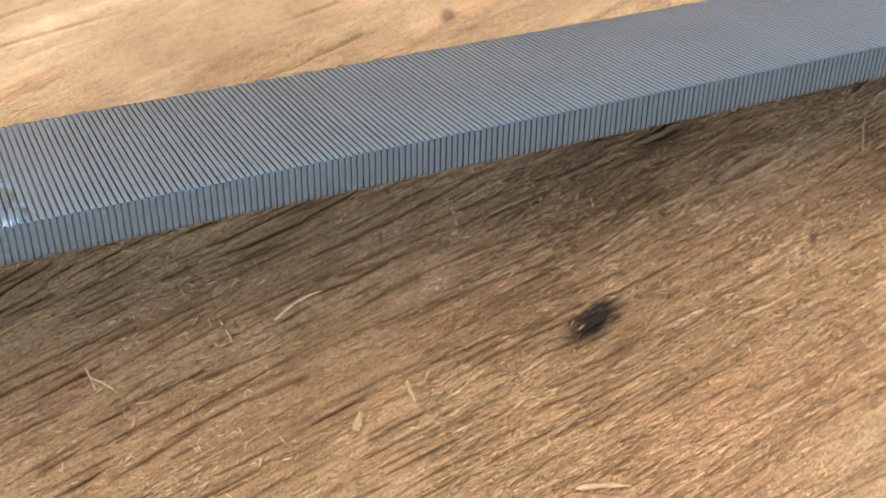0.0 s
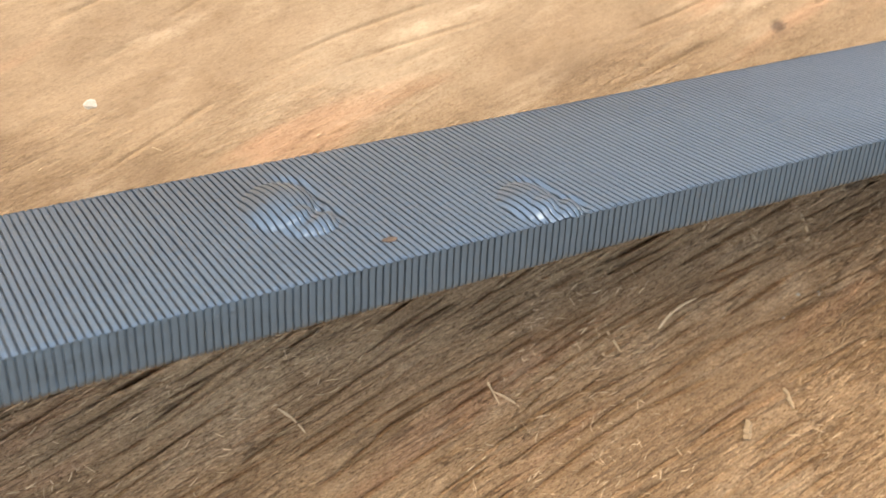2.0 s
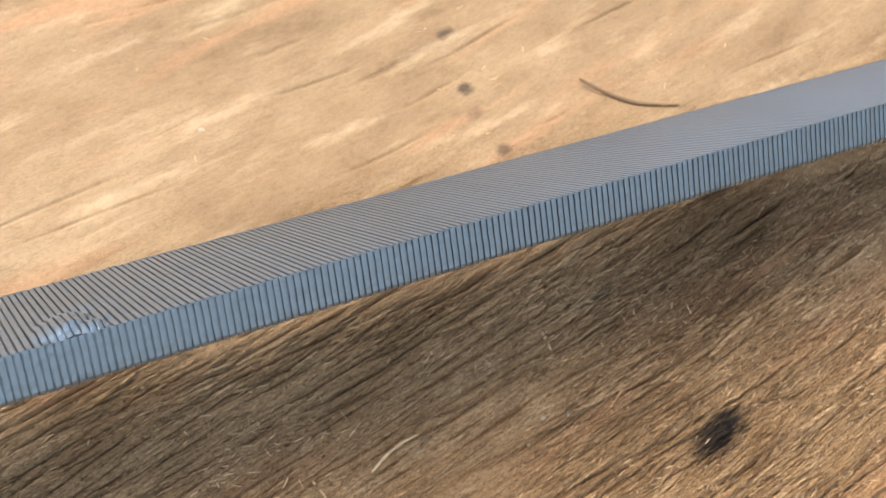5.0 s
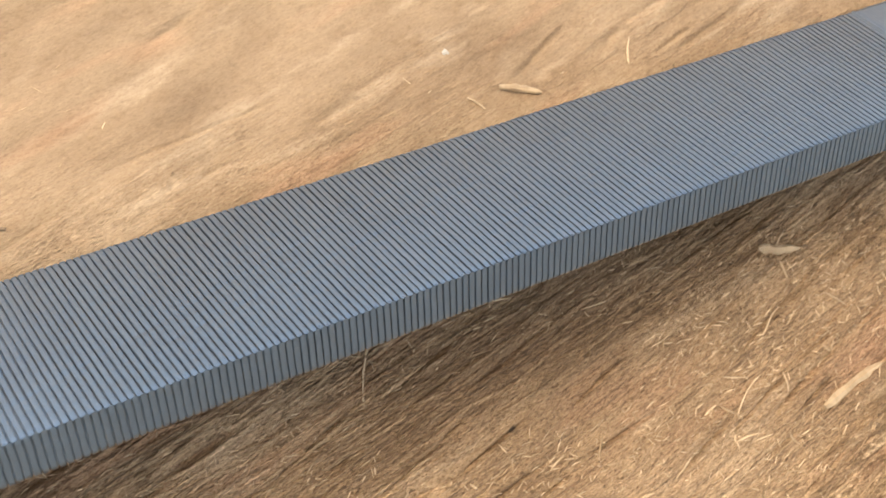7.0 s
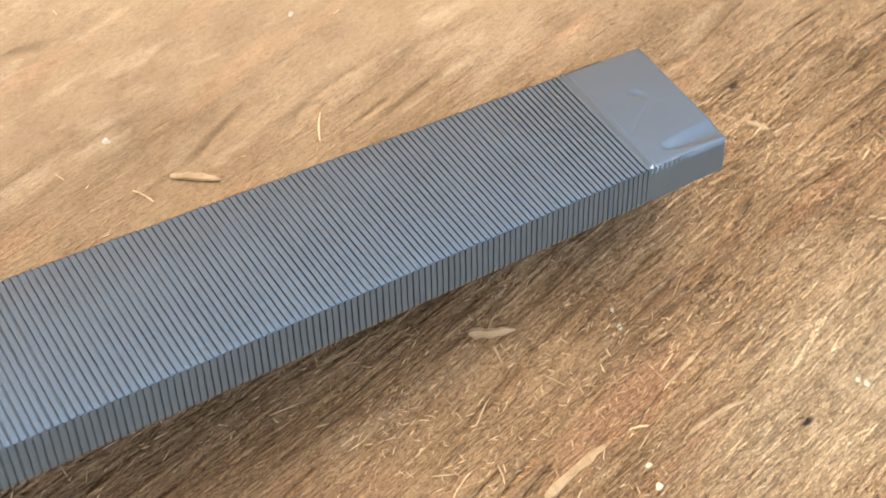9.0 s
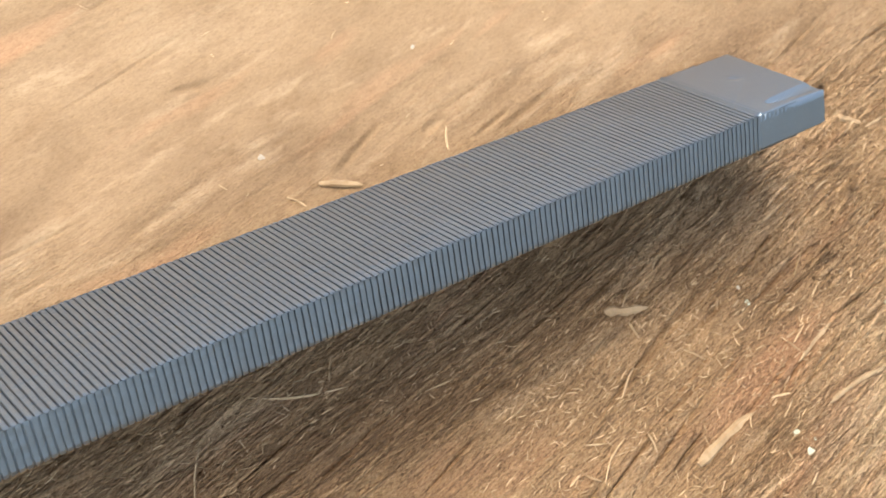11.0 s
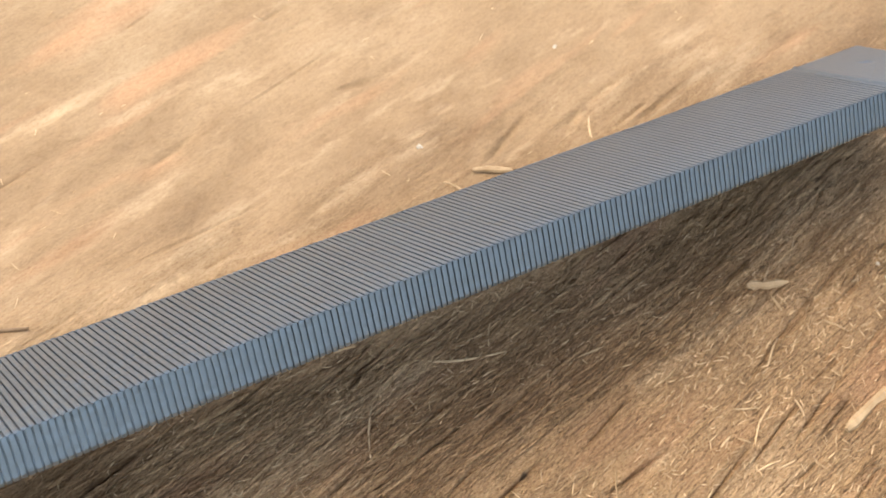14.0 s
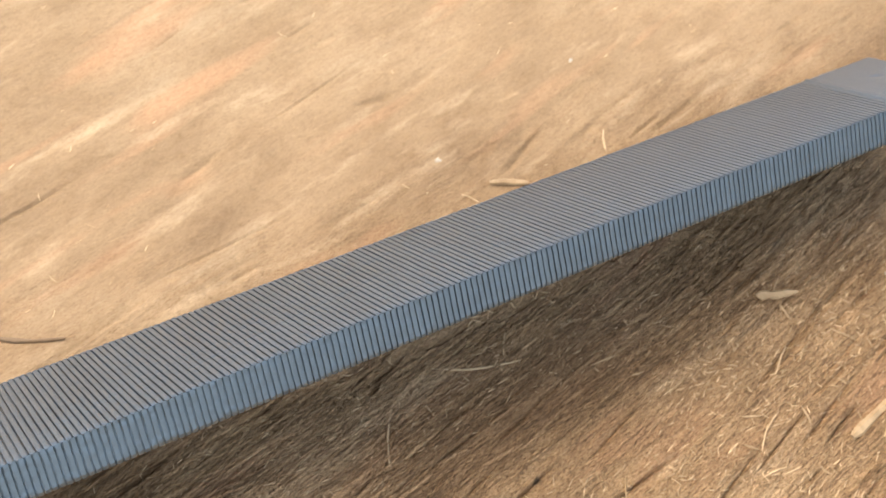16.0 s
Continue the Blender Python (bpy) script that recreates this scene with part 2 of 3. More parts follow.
STEEL = steel_material("file_steel", (0.22, 0.265, 0.305), 0.37, (1, 1, 1))
STEEL_SMOOTH = steel_material("ground_steel", (0.22, 0.265, 0.305), 0.37, (0.2, 1, 1))
n_ = Nodes("rust")
RUST = n_.done(n_.ramp(n_.noise(n_.coord, 2500, 3), (0.3, (0.05, 0.035, 0.025)), (0.7, (0.13, 0.085, 0.055))), 0.9)
n_ = Nodes("earth")
EARTH = n_.done(n_.ramp(n_.noise(n_.coord, 6, 6, 0.65), (0.3, (0.05, 0.042, 0.03)), (0.7, (0.11, 0.093, 0.066))), 0.95, 0.0, n_.bump(n_.noise(n_.coord, 40, 5), 0.5, 0.02))


# ---- helpers of this scene ----
def mesh_from(name, verts, faces, smooth=False):
    me = bpy.data.meshes.new(name)
    me.from_pydata([tuple(v) for v in verts], [], [tuple(f) for f in faces])
    if smooth:
        me.polygons.foreach_set("use_smooth", [True] * len(me.polygons))
    me.update()
    return me


def grid_faces(nu, nv):
    i = np.arange(nu - 1)[:, None] * nv + np.arange(nv - 1)[None]
    return np.stack([i, i + nv, i + nv + 1, i + 1], -1).reshape(-1, 4)


def part(name, me, mat, parent, label=""):
    ob = new(name, me)
    me.materials.append(mat)
    ob.parent = parent
    if label:
        tagged(ob, label)
    return ob


RNG = np.random.default_rng(7)
LATTICE = RNG.random((256, 256))


def vnoise(x, y):
    """Smooth value noise in 0..1 on a unit lattice."""
    xi, yi = np.floor(x).astype(int), np.floor(y).astype(int)
    fx, fy = x - xi, y - yi
    fx, fy = fx * fx * (3 - 2 * fx), fy * fy * (3 - 2 * fy)
    a, b = LATTICE[xi % 256, yi % 256], LATTICE[(xi + 1) % 256, yi % 256]
    c, d = LATTICE[xi % 256, (yi + 1) % 256], LATTICE[(xi + 1) % 256, (yi + 1) % 256]
    return (a * (1 - fx) + b * fx) * (1 - fy) + (c * (1 - fx) + d * fx) * fy


def step(a, b, x):
    t = np.clip((x - a) / (b - a), 0, 1)
    return t * t * (3 - 2 * t)


# ---- the file's place: axis, width and top directions, tip corner ----
W, T = 0.022, 0.0038
FILE_AX, FILE_WID, FILE_NOR, FILE_AT = (0.9985, 0., -0.0556), (-0.0423, 0.6486, -0.76), (0.0361, 0.7612, 0.6476), (0.00115, -0.00958, 0.02071)
FILE_M = Matrix((( FILE_AX[0], FILE_WID[0], FILE_NOR[0], FILE_AT[0]), (FILE_AX[1], FILE_WID[1], FILE_NOR[1], FILE_AT[1]),
                 (FILE_AX[2], FILE_WID[2], FILE_NOR[2], FILE_AT[2]), (0, 0, 0, 1)))


# ---- the wood ----
CRACKS = []
for _ in range(150):
    CRACKS.append((RNG.uniform(-260, 60), RNG.uniform(-75, 70), RNG.uniform(2, 9), RNG.uniform(0.12, 0.26), RNG.uniform(0.4, 1.0), RNG.uniform(-0.12, 0.12)))
for _ in range(330):                           # open cracks on the torn side
    CRACKS.append((RNG.uniform(-260, 55), RNG.uniform(-70, 0), RNG.uniform(1.2, 5.5), RNG.uniform(0.10, 0.22), RNG.uniform(0.6, 1.5), RNG.uniform(-0.12, 0.12)))
for _ in range(480):                           # dense fine splits towards the handle
    CRACKS.append((RNG.uniform(-255, -98), RNG.uniform(-66, 0), RNG.uniform(1.5, 7), RNG.uniform(0.10, 0.21), RNG.uniform(0.5, 1.3), RNG.uniform(-0.06, 0.06)))
CRACKS += [(-41, 11.2, 3.6, 0.35, 1.0, 0.22), (-20, 7.6, 4.5, 0.4, 1.2, 0.0), (-24, 8.0, 2.5, 0.3, 1.0, 0.02), (-31.3, 10.6, 1.2, 0.5, 1.2, 0.1),
           (-55, 24.2, 2.2, 0.5, 1.0, -0.3), (-164.6, -13.1, 2.4, 0.5, 1.3, -0.03), (-93, -15.2, 6.0, 0.45, 1.4, 0.06)]


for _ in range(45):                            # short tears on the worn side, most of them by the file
    CRACKS.append((RNG.uniform(-250, 50), 7 + 45 * RNG.uniform(0, 1) ** 1.6, RNG.uniform(1.2, 4.5), RNG.uniform(0.25, 0.6), RNG.uniform(0.3, 0.9), RNG.uniform(-0.1, 0.1)))


def wood_height(x, y):
    """Height of the wood in metres at x, y in metres."""
    x, y = np.asarray(x) * 1000.0, np.asarray(y) * 1000.0
    ca, sa = math.cos(radians(GRAIN)), math.sin(radians(GRAIN))
    u, v = x * ca + y * sa, -x * sa + y * ca
    v = v + 5 * (vnoise(u / 55 + 9, v / 40 + 3) - 0.5) + 0.5 * (vnoise(u / 16 + 1, v / 12 + 8) - 0.5)
    rise = 0.12 * np.maximum(0, -y - 85)                    # added out of view: a swell that hides low sky from the file's edge
    front = 1 - 0.88 * step(-4, 10, y)                      # the side behind the file is worn smoother
    z = 2.6 * (vnoise(x / 48 + 4, y / 30 + 7) - 0.6) + rise
    ridge = np.abs(2 * vnoise(u / 24, v / 2.8) - 1) ** 0.8 * 0.6 + np.abs(2 * vnoise(u / 11 + 5, v / 1.5 + 3) - 1) ** 0.9 * 0.3
    ridge = ridge * (0.45 + 0.8 * vnoise(u / 30 + 80, v / 10 + 44)) + vnoise(u / 15 + 2, v / 1.1 + 9) * 0.25
    plate = step(0.42, 0.58, vnoise(u / 15 + 40, v / 3.6 + 11)) * 0.6 + step(0.5, 0.56, vnoise(u / 10 + 60, v / 1.7 + 31)) * 0.34
    torn = (vnoise(u / 3.4 + 70, v / 0.75 + 17) - 0.5) * 0.4 * (0.4 + vnoise(u / 12 + 31, v / 9 + 3)) + (vnoise(u / 0.9 + 90, v / 0.6 + 57) - 0.5) * 0.34
    strand = 0.26 * np.abs(2 * vnoise(u / 9 + 51, v / 0.42 + 27) - 1) + 0.15 * vnoise(u / 5 + 14, v / 0.22 + 66) + 0.22 * step(0.5, 0.62, vnoise(u / 7 + 21, v / 0.8 + 91))
    layer = (vnoise(u / 30 + 15, v / 5.5 + 6) * 0.6 + vnoise(u / 13 + 33, v / 2.5 + 71) * 0.3 + vnoise(u / 5.5 + 7, v / 1.3 + 23) * 0.13) * 10
    frac = layer - np.floor(layer)
    layer = (np.floor(layer) + step(0.45, 1.0, frac) + 0.25 * (frac - 0.5)) * 0.42      # torn layers with broken rims
    z = z + 0.45 * step(-4, 10, y) * (vnoise(u / 9 + 12, v / 4 + 5) + 0.5 * vnoise(u / 4 + 22, v / 2 + 65)) + front * (0.34 * ridge + 0.30 * plate + 0.36 * torn + 0.30 * layer + (0.6 + 0.6 * step(90, 125, -x)) * strand - 1.2)
    for cx, cy, ln, wd, dp, bend in CRACKS:
        cu, cv = cx * ca + cy * sa, -cx * sa + cy * ca
        du, dv = u - cu, v - cv
        near = (np.abs(du) < 2.2 * ln) & (np.abs(dv) < 4)
        if near.any():
            k = np.exp(-(du[near] / ln) ** 4) * np.exp(-((dv[near] - bend * du[near]) / wd) ** 2)
            z[near] -= dp * k * (0.35 + 0.65 * front[near])
    # pits: the dark knot and small holes
    for px, py, pr, pd in ((-117.5, -30.5, 3.0, 0.9), (9.5, -45.3, 1.0, 0.9), (-127, 25.5, 1.5, 0.5), (-126, 35.5, 1.5, 0.5), (21, -3.5, 0.9, 0.6)):
        z -= pd * np.exp(-((x - px) ** 2 + 2.5 * (y - py) ** 2) / pr**2)
    # the hump on which the tip of the file lies, and room for the rest of it
    z += 1.4 * np.exp(-((x - 3) / 16) ** 2 - ((y - 1) / 5) ** 2)
    fx = FILE_AT[0] * 1000 + FILE_AX[0] * 0
    edge = (FILE_AT[2] + FILE_WID[2] * W - FILE_NOR[2] * T) * 1000       # the lower back edge at the tip
    line = edge + FILE_AX[2] / FILE_AX[0] * (x - fx)
    yb = (FILE_AT[1] + FILE_WID[1] * W - FILE_NOR[1] * T) * 1000
    roof = line + np.where(y < yb, (yb - y) * 0.9, (y - yb) * 0.85) - 0.02
    roof = np.where(x > fx + 14, 99, roof)
    return np.minimum(z, roof) / 1000.0


def spaced(lo, a, b, hi, fine, coarse):
    """Coordinates that are fine between a and b and coarse outside."""
    return np.concatenate([np.arange(lo, a, coarse), np.arange(a, b, fine), np.arange(b, hi + coarse / 2, coarse)])


gx = spaced(-0.60, -0.245, 0.056, 0.40, 0.00034, 0.006)
gy = spaced(-0.22, -0.066, 0.064, 0.080, 0.00017, 0.005)
GX, GY = np.meshgrid(gx, gy, indexing="ij")
GZ = wood_height(GX.ravel(), GY.ravel())
top = np.stack([GX.ravel(), GY.ravel(), GZ], 1)
nu, nv = len(gx), len(gy)
rim = np.concatenate([np.arange(nv), np.arange(1, nu) * nv + nv - 1, (nu - 1) * nv + np.arange(nv - 2, -1, -1), np.arange(nu - 2, 0, -1) * nv])
skirt = top[rim].copy()
skirt[:, 2] = -skirt[:, 1] * math.tan(radians(LEAN)) - 0.30      # down to level ground
base = len(top)
m = len(rim)
nxt = np.roll(np.arange(m), -1)
side = np.stack([rim[np.arange(m)], rim[nxt], base + nxt, base + np.arange(m)], 1)
me = bpy.data.meshes.new("wooden_block")
allv = np.concatenate([top, skirt])
quads = np.concatenate([grid_faces(nu, nv), side])
me.vertices.add(len(allv))
me.vertices.foreach_set("co", allv.ravel().astype(np.float32))
me.loops.add(quads.size)
me.loops.foreach_set("vertex_index", quads.ravel().astype(np.int32))
me.polygons.add(len(quads))
me.polygons.foreach_set("loop_start", (np.arange(len(quads)) * 4).astype(np.int32))
me.polygons.foreach_set("use_smooth", np.ones(len(quads), bool))
me.update(calc_edges=True)
me.validate()
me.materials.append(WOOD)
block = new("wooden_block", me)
block.matrix_world = TILT
tagged(block, "rough weathered tan wood with torn grain and cracks", "wood", kind="structure")

# ground added out of view, toned dark for the file's edge to reflect
g = bmesh.new()
bmesh.ops.create_grid(g, x_segments=8, y_segments=8, size=400)
gm = bpy.data.meshes.new("ground")
g.to_mesh(gm)
gm.materials.append(EARTH)
ground = new("ground", gm)
ground.location = (0, 0, -0.30 * math.cos(radians(LEAN)))
tagged(ground, "unseen ground sheet of dark brown earth under the wooden block", "ground", kind="structure")


# ---- the steel file ----
PITCH, DEEP, SKEW = 0.00060, 0.00047, 0.28
LINE = -0.455 * W                              # where the teeth begin behind the tip, on the front edge
END = -0.262


def tip_x(y):
    return 0.355 * y


steel_file = new("steel_file")
steel_file.matrix_world = TILT @ FILE_M
tagged(steel_file, "flat grey steel file with fine teeth, tip resting on wood", "file")


def tooth_rows(count):
    """Offsets along the file and heights of the crests and grooves of one row of teeth after another."""
    xs, hs = [], []
    for k in range(count):
        d = 1.0 + RNG.uniform(-0.12, 0.12)
        j = RNG.uniform(-0.03, 0.03)
        for a, h in ((0.0, -0.08), (0.08, -0.02), (0.66, 0.0), (0.74, -0.08), (0.80, -1.0), (0.94, -1.0)):
            xs.append((k + a + j) * PITCH)
            hs.append(h * d)
    return np.array(xs), np.array(hs)


# broad upper face
count = int((LINE - END) / PITCH)
xs, hs = tooth_rows(count)
ny = 110
ys = np.linspace(0, 1, ny)
lean = np.interp(LINE - xs, [-10 * W, -7 * W, -4.3 * W, -2.8 * W, -1.8 * W, LINE], [-0.08, -0.12, -0.13, 0.0, 0.1, 0.28])
X = LINE - xs[:, None] + lean[:, None] * W * ys[None] + 0.00003 * (vnoise(xs[:, None] / 0.0016, ys[None] * 40) - 0.5)
H = DEEP * hs[:, None] * (0.75 + 0.5 * vnoise(X / 0.012 + 5, ys[None] * 5)) + 0.00003 * (vnoise(X / 0.0009, ys[None] * 60) - 0.5)
rows_in = (xs / PITCH)[:, None]
H *= 1 + 0.3 * (1 - step(12.5, 13.5, rows_in + 2.5 * (1 - ys[None]))) - 0.45 * step(13.5, 14.5, rows_in) * (1 - step(50, 150, rows_in))   # the last rows are cut deeper
H *= (1 - 0.55 * step(0.965, 1.0, ys) - 0.55 * (1 - step(0.0, 0.035, ys)))[None]
H -= DEEP * 0.12 * step(0.97, 1.0, ys)[None] + DEEP * 0.12 * (1 - step(0.0, 0.03, ys))[None]
# the two pressed swellings: x and y of the middle, half length and half width, height
for dx, dy, ra, rb, dd in ((-9.104 * W, 0.60 * W, 0.145 * W, 0.20 * W, 0.00056), (-9.05 * W, 0.41 * W, 0.11 * W, 0.10 * W, 0.00036),
                           (-8.24 * W, 0.20 * W, 0.11 * W, 0.16 * W, 0.00048), (-8.18 * W, 0.08 * W, 0.10 * W, 0.09 * W, 0.00040)):
    ex = (X - dx - SKEW * 0.5 * (ys[None] * W - dy)) / ra
    r = np.sqrt(ex**2 + ((ys[None] * W - dy) / rb) ** 2)
    swell = np.clip(1 - r**2, 0, 1) ** 0.7 * (0.85 + 0.25 * ex)
    H = H * (1 - 0.2 * (1 - step(0.75, 1.0, r))) + 1.6 * dd * swell - dd * 0.4 * np.exp(-((r - 1.14) / 0.13) ** 2) * step(-0.2, 0.7, ex)
# fine scratches that run slantwise over the crests: x where they start, y there, slope, length
for sx, sy, slope, run in ((-0.6, 0.80, -0.26, 2.2), (-0.7, 0.62, -0.30, 1.9), (-1.6, 0.85, -0.24, 2.6), (-0.6, 0.35, -0.20, 1.4), (-2.4, 0.95, -0.33, 2.4),
                           (-5.4, 0.7, -0.22, 1.6), (-6.6, 0.9, -0.3, 2.0)):
    away = np.abs(ys[None] * W - (sy * W + slope * (sx * W - X)))
    on = (X < sx * W) & (X > (sx - run) * W)
    H -= 0.00003 * np.exp(-(away / 0.00016) ** 2) * on
verts = np.stack([X, np.broadcast_to(ys * W, X.shape), H], -1).reshape(-1, 3)
part("toothed_face", mesh_from("toothed_face", verts, grid_faces(len(xs), ny)[:, ::-1]), STEEL, steel_file, "grey face with slanting parallel teeth")


def edge_teeth(name, y0, out, shift):
    """The teeth on a narrow edge of the file."""
    n = int((-0.20 * W + shift - END) / PITCH)
    xs, hs = tooth_rows(n)
    nz = 12
    zs = np.linspace(0, 1, nz)
    X = -0.20 * W + shift - xs[:, None] - 0.00022 * zs[None] + 0.00004 * (vnoise(xs[:, None] / 0.002 + 3, zs[None] * 9) - 0.5)
    fade = np.minimum(1, (xs / (14 * PITCH)))[:, None]
    Y = DEEP * 0.6 * hs[:, None] * fade * (0.8 + 0.4 * vnoise(X / 0.01, zs[None] * 3)) + 0.00003 * (vnoise(X / 0.0008, zs[None] * 12) - 0.5)
    Y -= DEEP * 0.3 * step(0.9, 1.0, zs)[None]
    Z = -zs * T + 0.00004 * (vnoise(X / 0.0006 + 9, zs[None] * 3) - 0.5)
    verts = np.stack([X, y0 + out * Y, Z], -1).reshape(-1, 3)
    f = grid_faces(len(xs), nz)
    part(name, mesh_from(name, verts, f if out < 0 else f[:, ::-1]), STEEL, steel_file, "narrow edge with short upright teeth")


edge_teeth("toothed_edge", 0.0, -1, 0.0)
edge_teeth("toothed_edge", W, 1, 0.30 * W)

# core of the file under the teeth, with its blank rounded tip
g = bmesh.new()
IN = DEEP * 0.95
ring = [(END, IN), (LINE, IN), (LINE + SKEW * W, W - IN), (END, W - IN)]
lo = [g.verts.new((x, y, -T)) for x, y in ring]
hi = [g.verts.new((x, y, -0.0015)) for x, y in ring]
g.faces.new(hi)
g.faces.new(lo[::-1])
for i in range(4):
    j = (i + 1) % 4
    g.faces.new((lo[i], lo[j], hi[j], hi[i]))
bm_mesh = bpy.data.meshes.new("core")
bmesh.ops.recalc_face_normals(g, faces=g.faces)
g.to_mesh(bm_mesh)
part("core", bm_mesh, STEEL_SMOOTH, steel_file)

# blank tip: a slab over a fine grid, edges rounded, one corner dented
nx, ny = 110, 80
a, b = np.meshgrid(np.linspace(0, 1, nx), np.linspace(0, 1, ny), indexing="ij")
yy = b * W
x0, x1 = LINE + SKEW * W * b, tip_x(yy) - 0.0003 * np.maximum(0, (np.abs(b - 0.5) - 0.47) / 0.03) ** 2
xx = x0 + (x1 - x0) * a
zz = np.full_like(xx, 0.00002)
lip = np.minimum(np.minimum(b, 1 - b) * W, (1 - a) * 0.010)
zz -= 0.00016 * (1 - step(0, 0.00022, lip))
zz += 0.00026 * np.exp(-((a - 0.032) / 0.014) ** 2) - 0.0001 * np.exp(-((a - 0.07) / 0.02) ** 2)    # burr along the first tooth
run = np.clip((xx + 0.0066) / 0.0074, 0, 1)                                                      # scoop that runs out at the corner
wide = 0.0019 * np.sqrt(run) + 1e-6
hollow = np.clip(1 - ((yy - 0.0024 + 0.0006 * run) / wide) ** 2, 0, 1) ** 0.8
zz -= 0.00062 * hollow * (0.75 - 0.35 * run) * step(0, 0.15, run)
zz -= 0.00005 * np.exp(-((yy - 0.0085 - 0.75 * (xx + 0.004)) / 0.00018) ** 2) * (xx < -0.0005)   # slanting scratch
zz -= 0.00018 * np.exp(-((xx + 0.0004) / 0.0006) ** 2 - ((yy - 0.0128) / 0.0010) ** 2)      # small pit
upper = np.stack([xx, yy, zz], -1).reshape(-1, 3)
lower = np.stack([np.minimum(xx, x1 - 0.0007), yy, np.full_like(zz, -T + 0.0002)], -1).reshape(-1, 3)
rim = np.concatenate([np.arange(ny), np.arange(1, nx) * ny + ny - 1, (nx - 1) * ny + np.arange(ny - 2, -1, -1), np.arange(nx - 2, 0, -1) * ny])
k = len(rim)
nxt = np.roll(np.arange(k), -1)
mids = []
for z_, pull in ((-0.0008, 0.0), (-T + 0.0011, 0.0), (-T + 0.0003, 0.0004)):
    loop = upper[rim].copy()
    loop[:, 2] = z_
    loop[:, 0] -= pull * (np.abs(loop[:, 0] - x1.ravel()[rim]) < 1e-5)
    mids.append(loop)
verts = np.concatenate([upper, *mids, lower])
faces = [grid_faces(nx, ny)]
prev = rim
for q in range(3):
    cur = len(upper) + q * k + np.arange(k)
    faces.append(np.stack([prev, prev[nxt], cur[nxt], cur], 1))
    prev = cur
cur = len(upper) + 3 * k + rim
faces.append(np.stack([prev, prev[nxt], cur[nxt], cur], 1))
faces.append(grid_faces(nx, ny)[:, ::-1] + len(upper) + 3 * k)
tip_me = mesh_from("blank_tip", verts, np.concatenate(faces), smooth=True)
tip_me.validate()
g = bmesh.new()
g.from_mesh(tip_me)
bmesh.ops.recalc_face_normals(g, faces=g.faces)
g.to_mesh(tip_me)
part("blank_tip", tip_me, STEEL_SMOOTH, steel_file, "smooth blank tip with a dented corner")

# rust speck between the teeth
g = bmesh.new()
bmesh.ops.create_icosphere(g, subdivisions=2, radius=1)
for v in g.verts:
    v.co = Vector((v.co.x * 0.00062, v.co.y * 0.00042, v.co.z * 0.00012)) * (1 + 0.5 * (noise.noise(v.co * 2.3)))
rm = bpy.data.meshes.new("rust_speck")
g.to_mesh(rm)
speck = part("rust_speck", rm, RUST, steel_file, "small brown rust speck")
speck.location = (-8.835 * W, 0.153 * W, 0.00002)


# ---- loose things on the wood ----
def sliver_mesh(name, length, width, thick, bend, seed, ragged=0.25):
    """A splinter of wood: a bent, tapering, slightly twisted stick with uneven sides."""
    r = random.Random(seed)
    n = 9
    verts, faces = [], []
    for i in range(n):
        s = i / (n - 1)
        taper = min(1, 3 * s + r.uniform(0.45, 0.7)) * min(1, 2.0 * (1 - s) + r.uniform(0.35, 0.6))
        w, h = width * taper * (1 + r.uniform(-ragged, ragged)), thick * max(0.35, taper) * (1 + r.uniform(-0.2, 0.2))
        cx, cy = (s - 0.5) * length, bend * length * math.sin(math.pi * s) + r.uniform(-0.06, 0.06) * width
        cz = 0.10 * thick * r.uniform(-1, 1) + 0.02 * length * (2 * s - 1) ** 2
        for a_, b_ in ((-0.5, 0.0), (-0.28, 0.75), (0.18, 1.0), (0.5, 0.4), (0.3, -0.1)):
            verts.append((cx, cy + a_ * w, cz + b_ * h))
    for i in range(n - 1):
        for q in range(5):
            a0, a1 = i * 5 + q, i * 5 + (q + 1) % 5
            faces.append((a0, a0 + 5, a1 + 5, a1))
    faces += [tuple(range(5)), tuple(range((n - 1) * 5 + 4, (n - 1) * 5 - 1, -1))]
    return mesh_from(name, verts, faces)


def height(x, y):
    return float(wood_height(np.array([x]), np.array([y]))[0])


def lay(name, me, mat, x, y, turn, lift, label, category, group, tilt=0.0):
    me.materials.append(mat)
    ob = new(name, me)
    ob.matrix_world = TILT @ pose(x, y, height(x, y) + lift, 0, tilt, turn)
    return tagged(ob, label, category, group)


# millimetres: x, y, length, width, thickness, degrees, bend
CHIPS = [(-45.0, 8.9, 5.0, 0.75, 0.4, -25, 0.03), (-22.1, -18.3, 5.4, 0.95, 0.45, -19, -0.03), (21.0, -9.2, 3.3, 0.8, 0.5, -36, 0.02),
         (-19.0, -36.2, 10.5, 1.1, 0.7, 11, 0.02), (-2.0, -31.7, 6.8, 0.9, 0.4, 16, 0.02), (-0.5, -38.4, 10.0, 0.6, 0.4, 2, 0.03), (-149.6, -33.8, 2.3, 1.2, 1.0, 62, 0.0),
         (-123.3, -49.2, 7.0, 0.6, 0.4, -13, 0.03), (-98.0, -46.5, 6.0, 0.6, 0.4, 8, -0.03), (-142.7, -32.1, 2.6, 0.5, 0.4, -82, 0.02)]
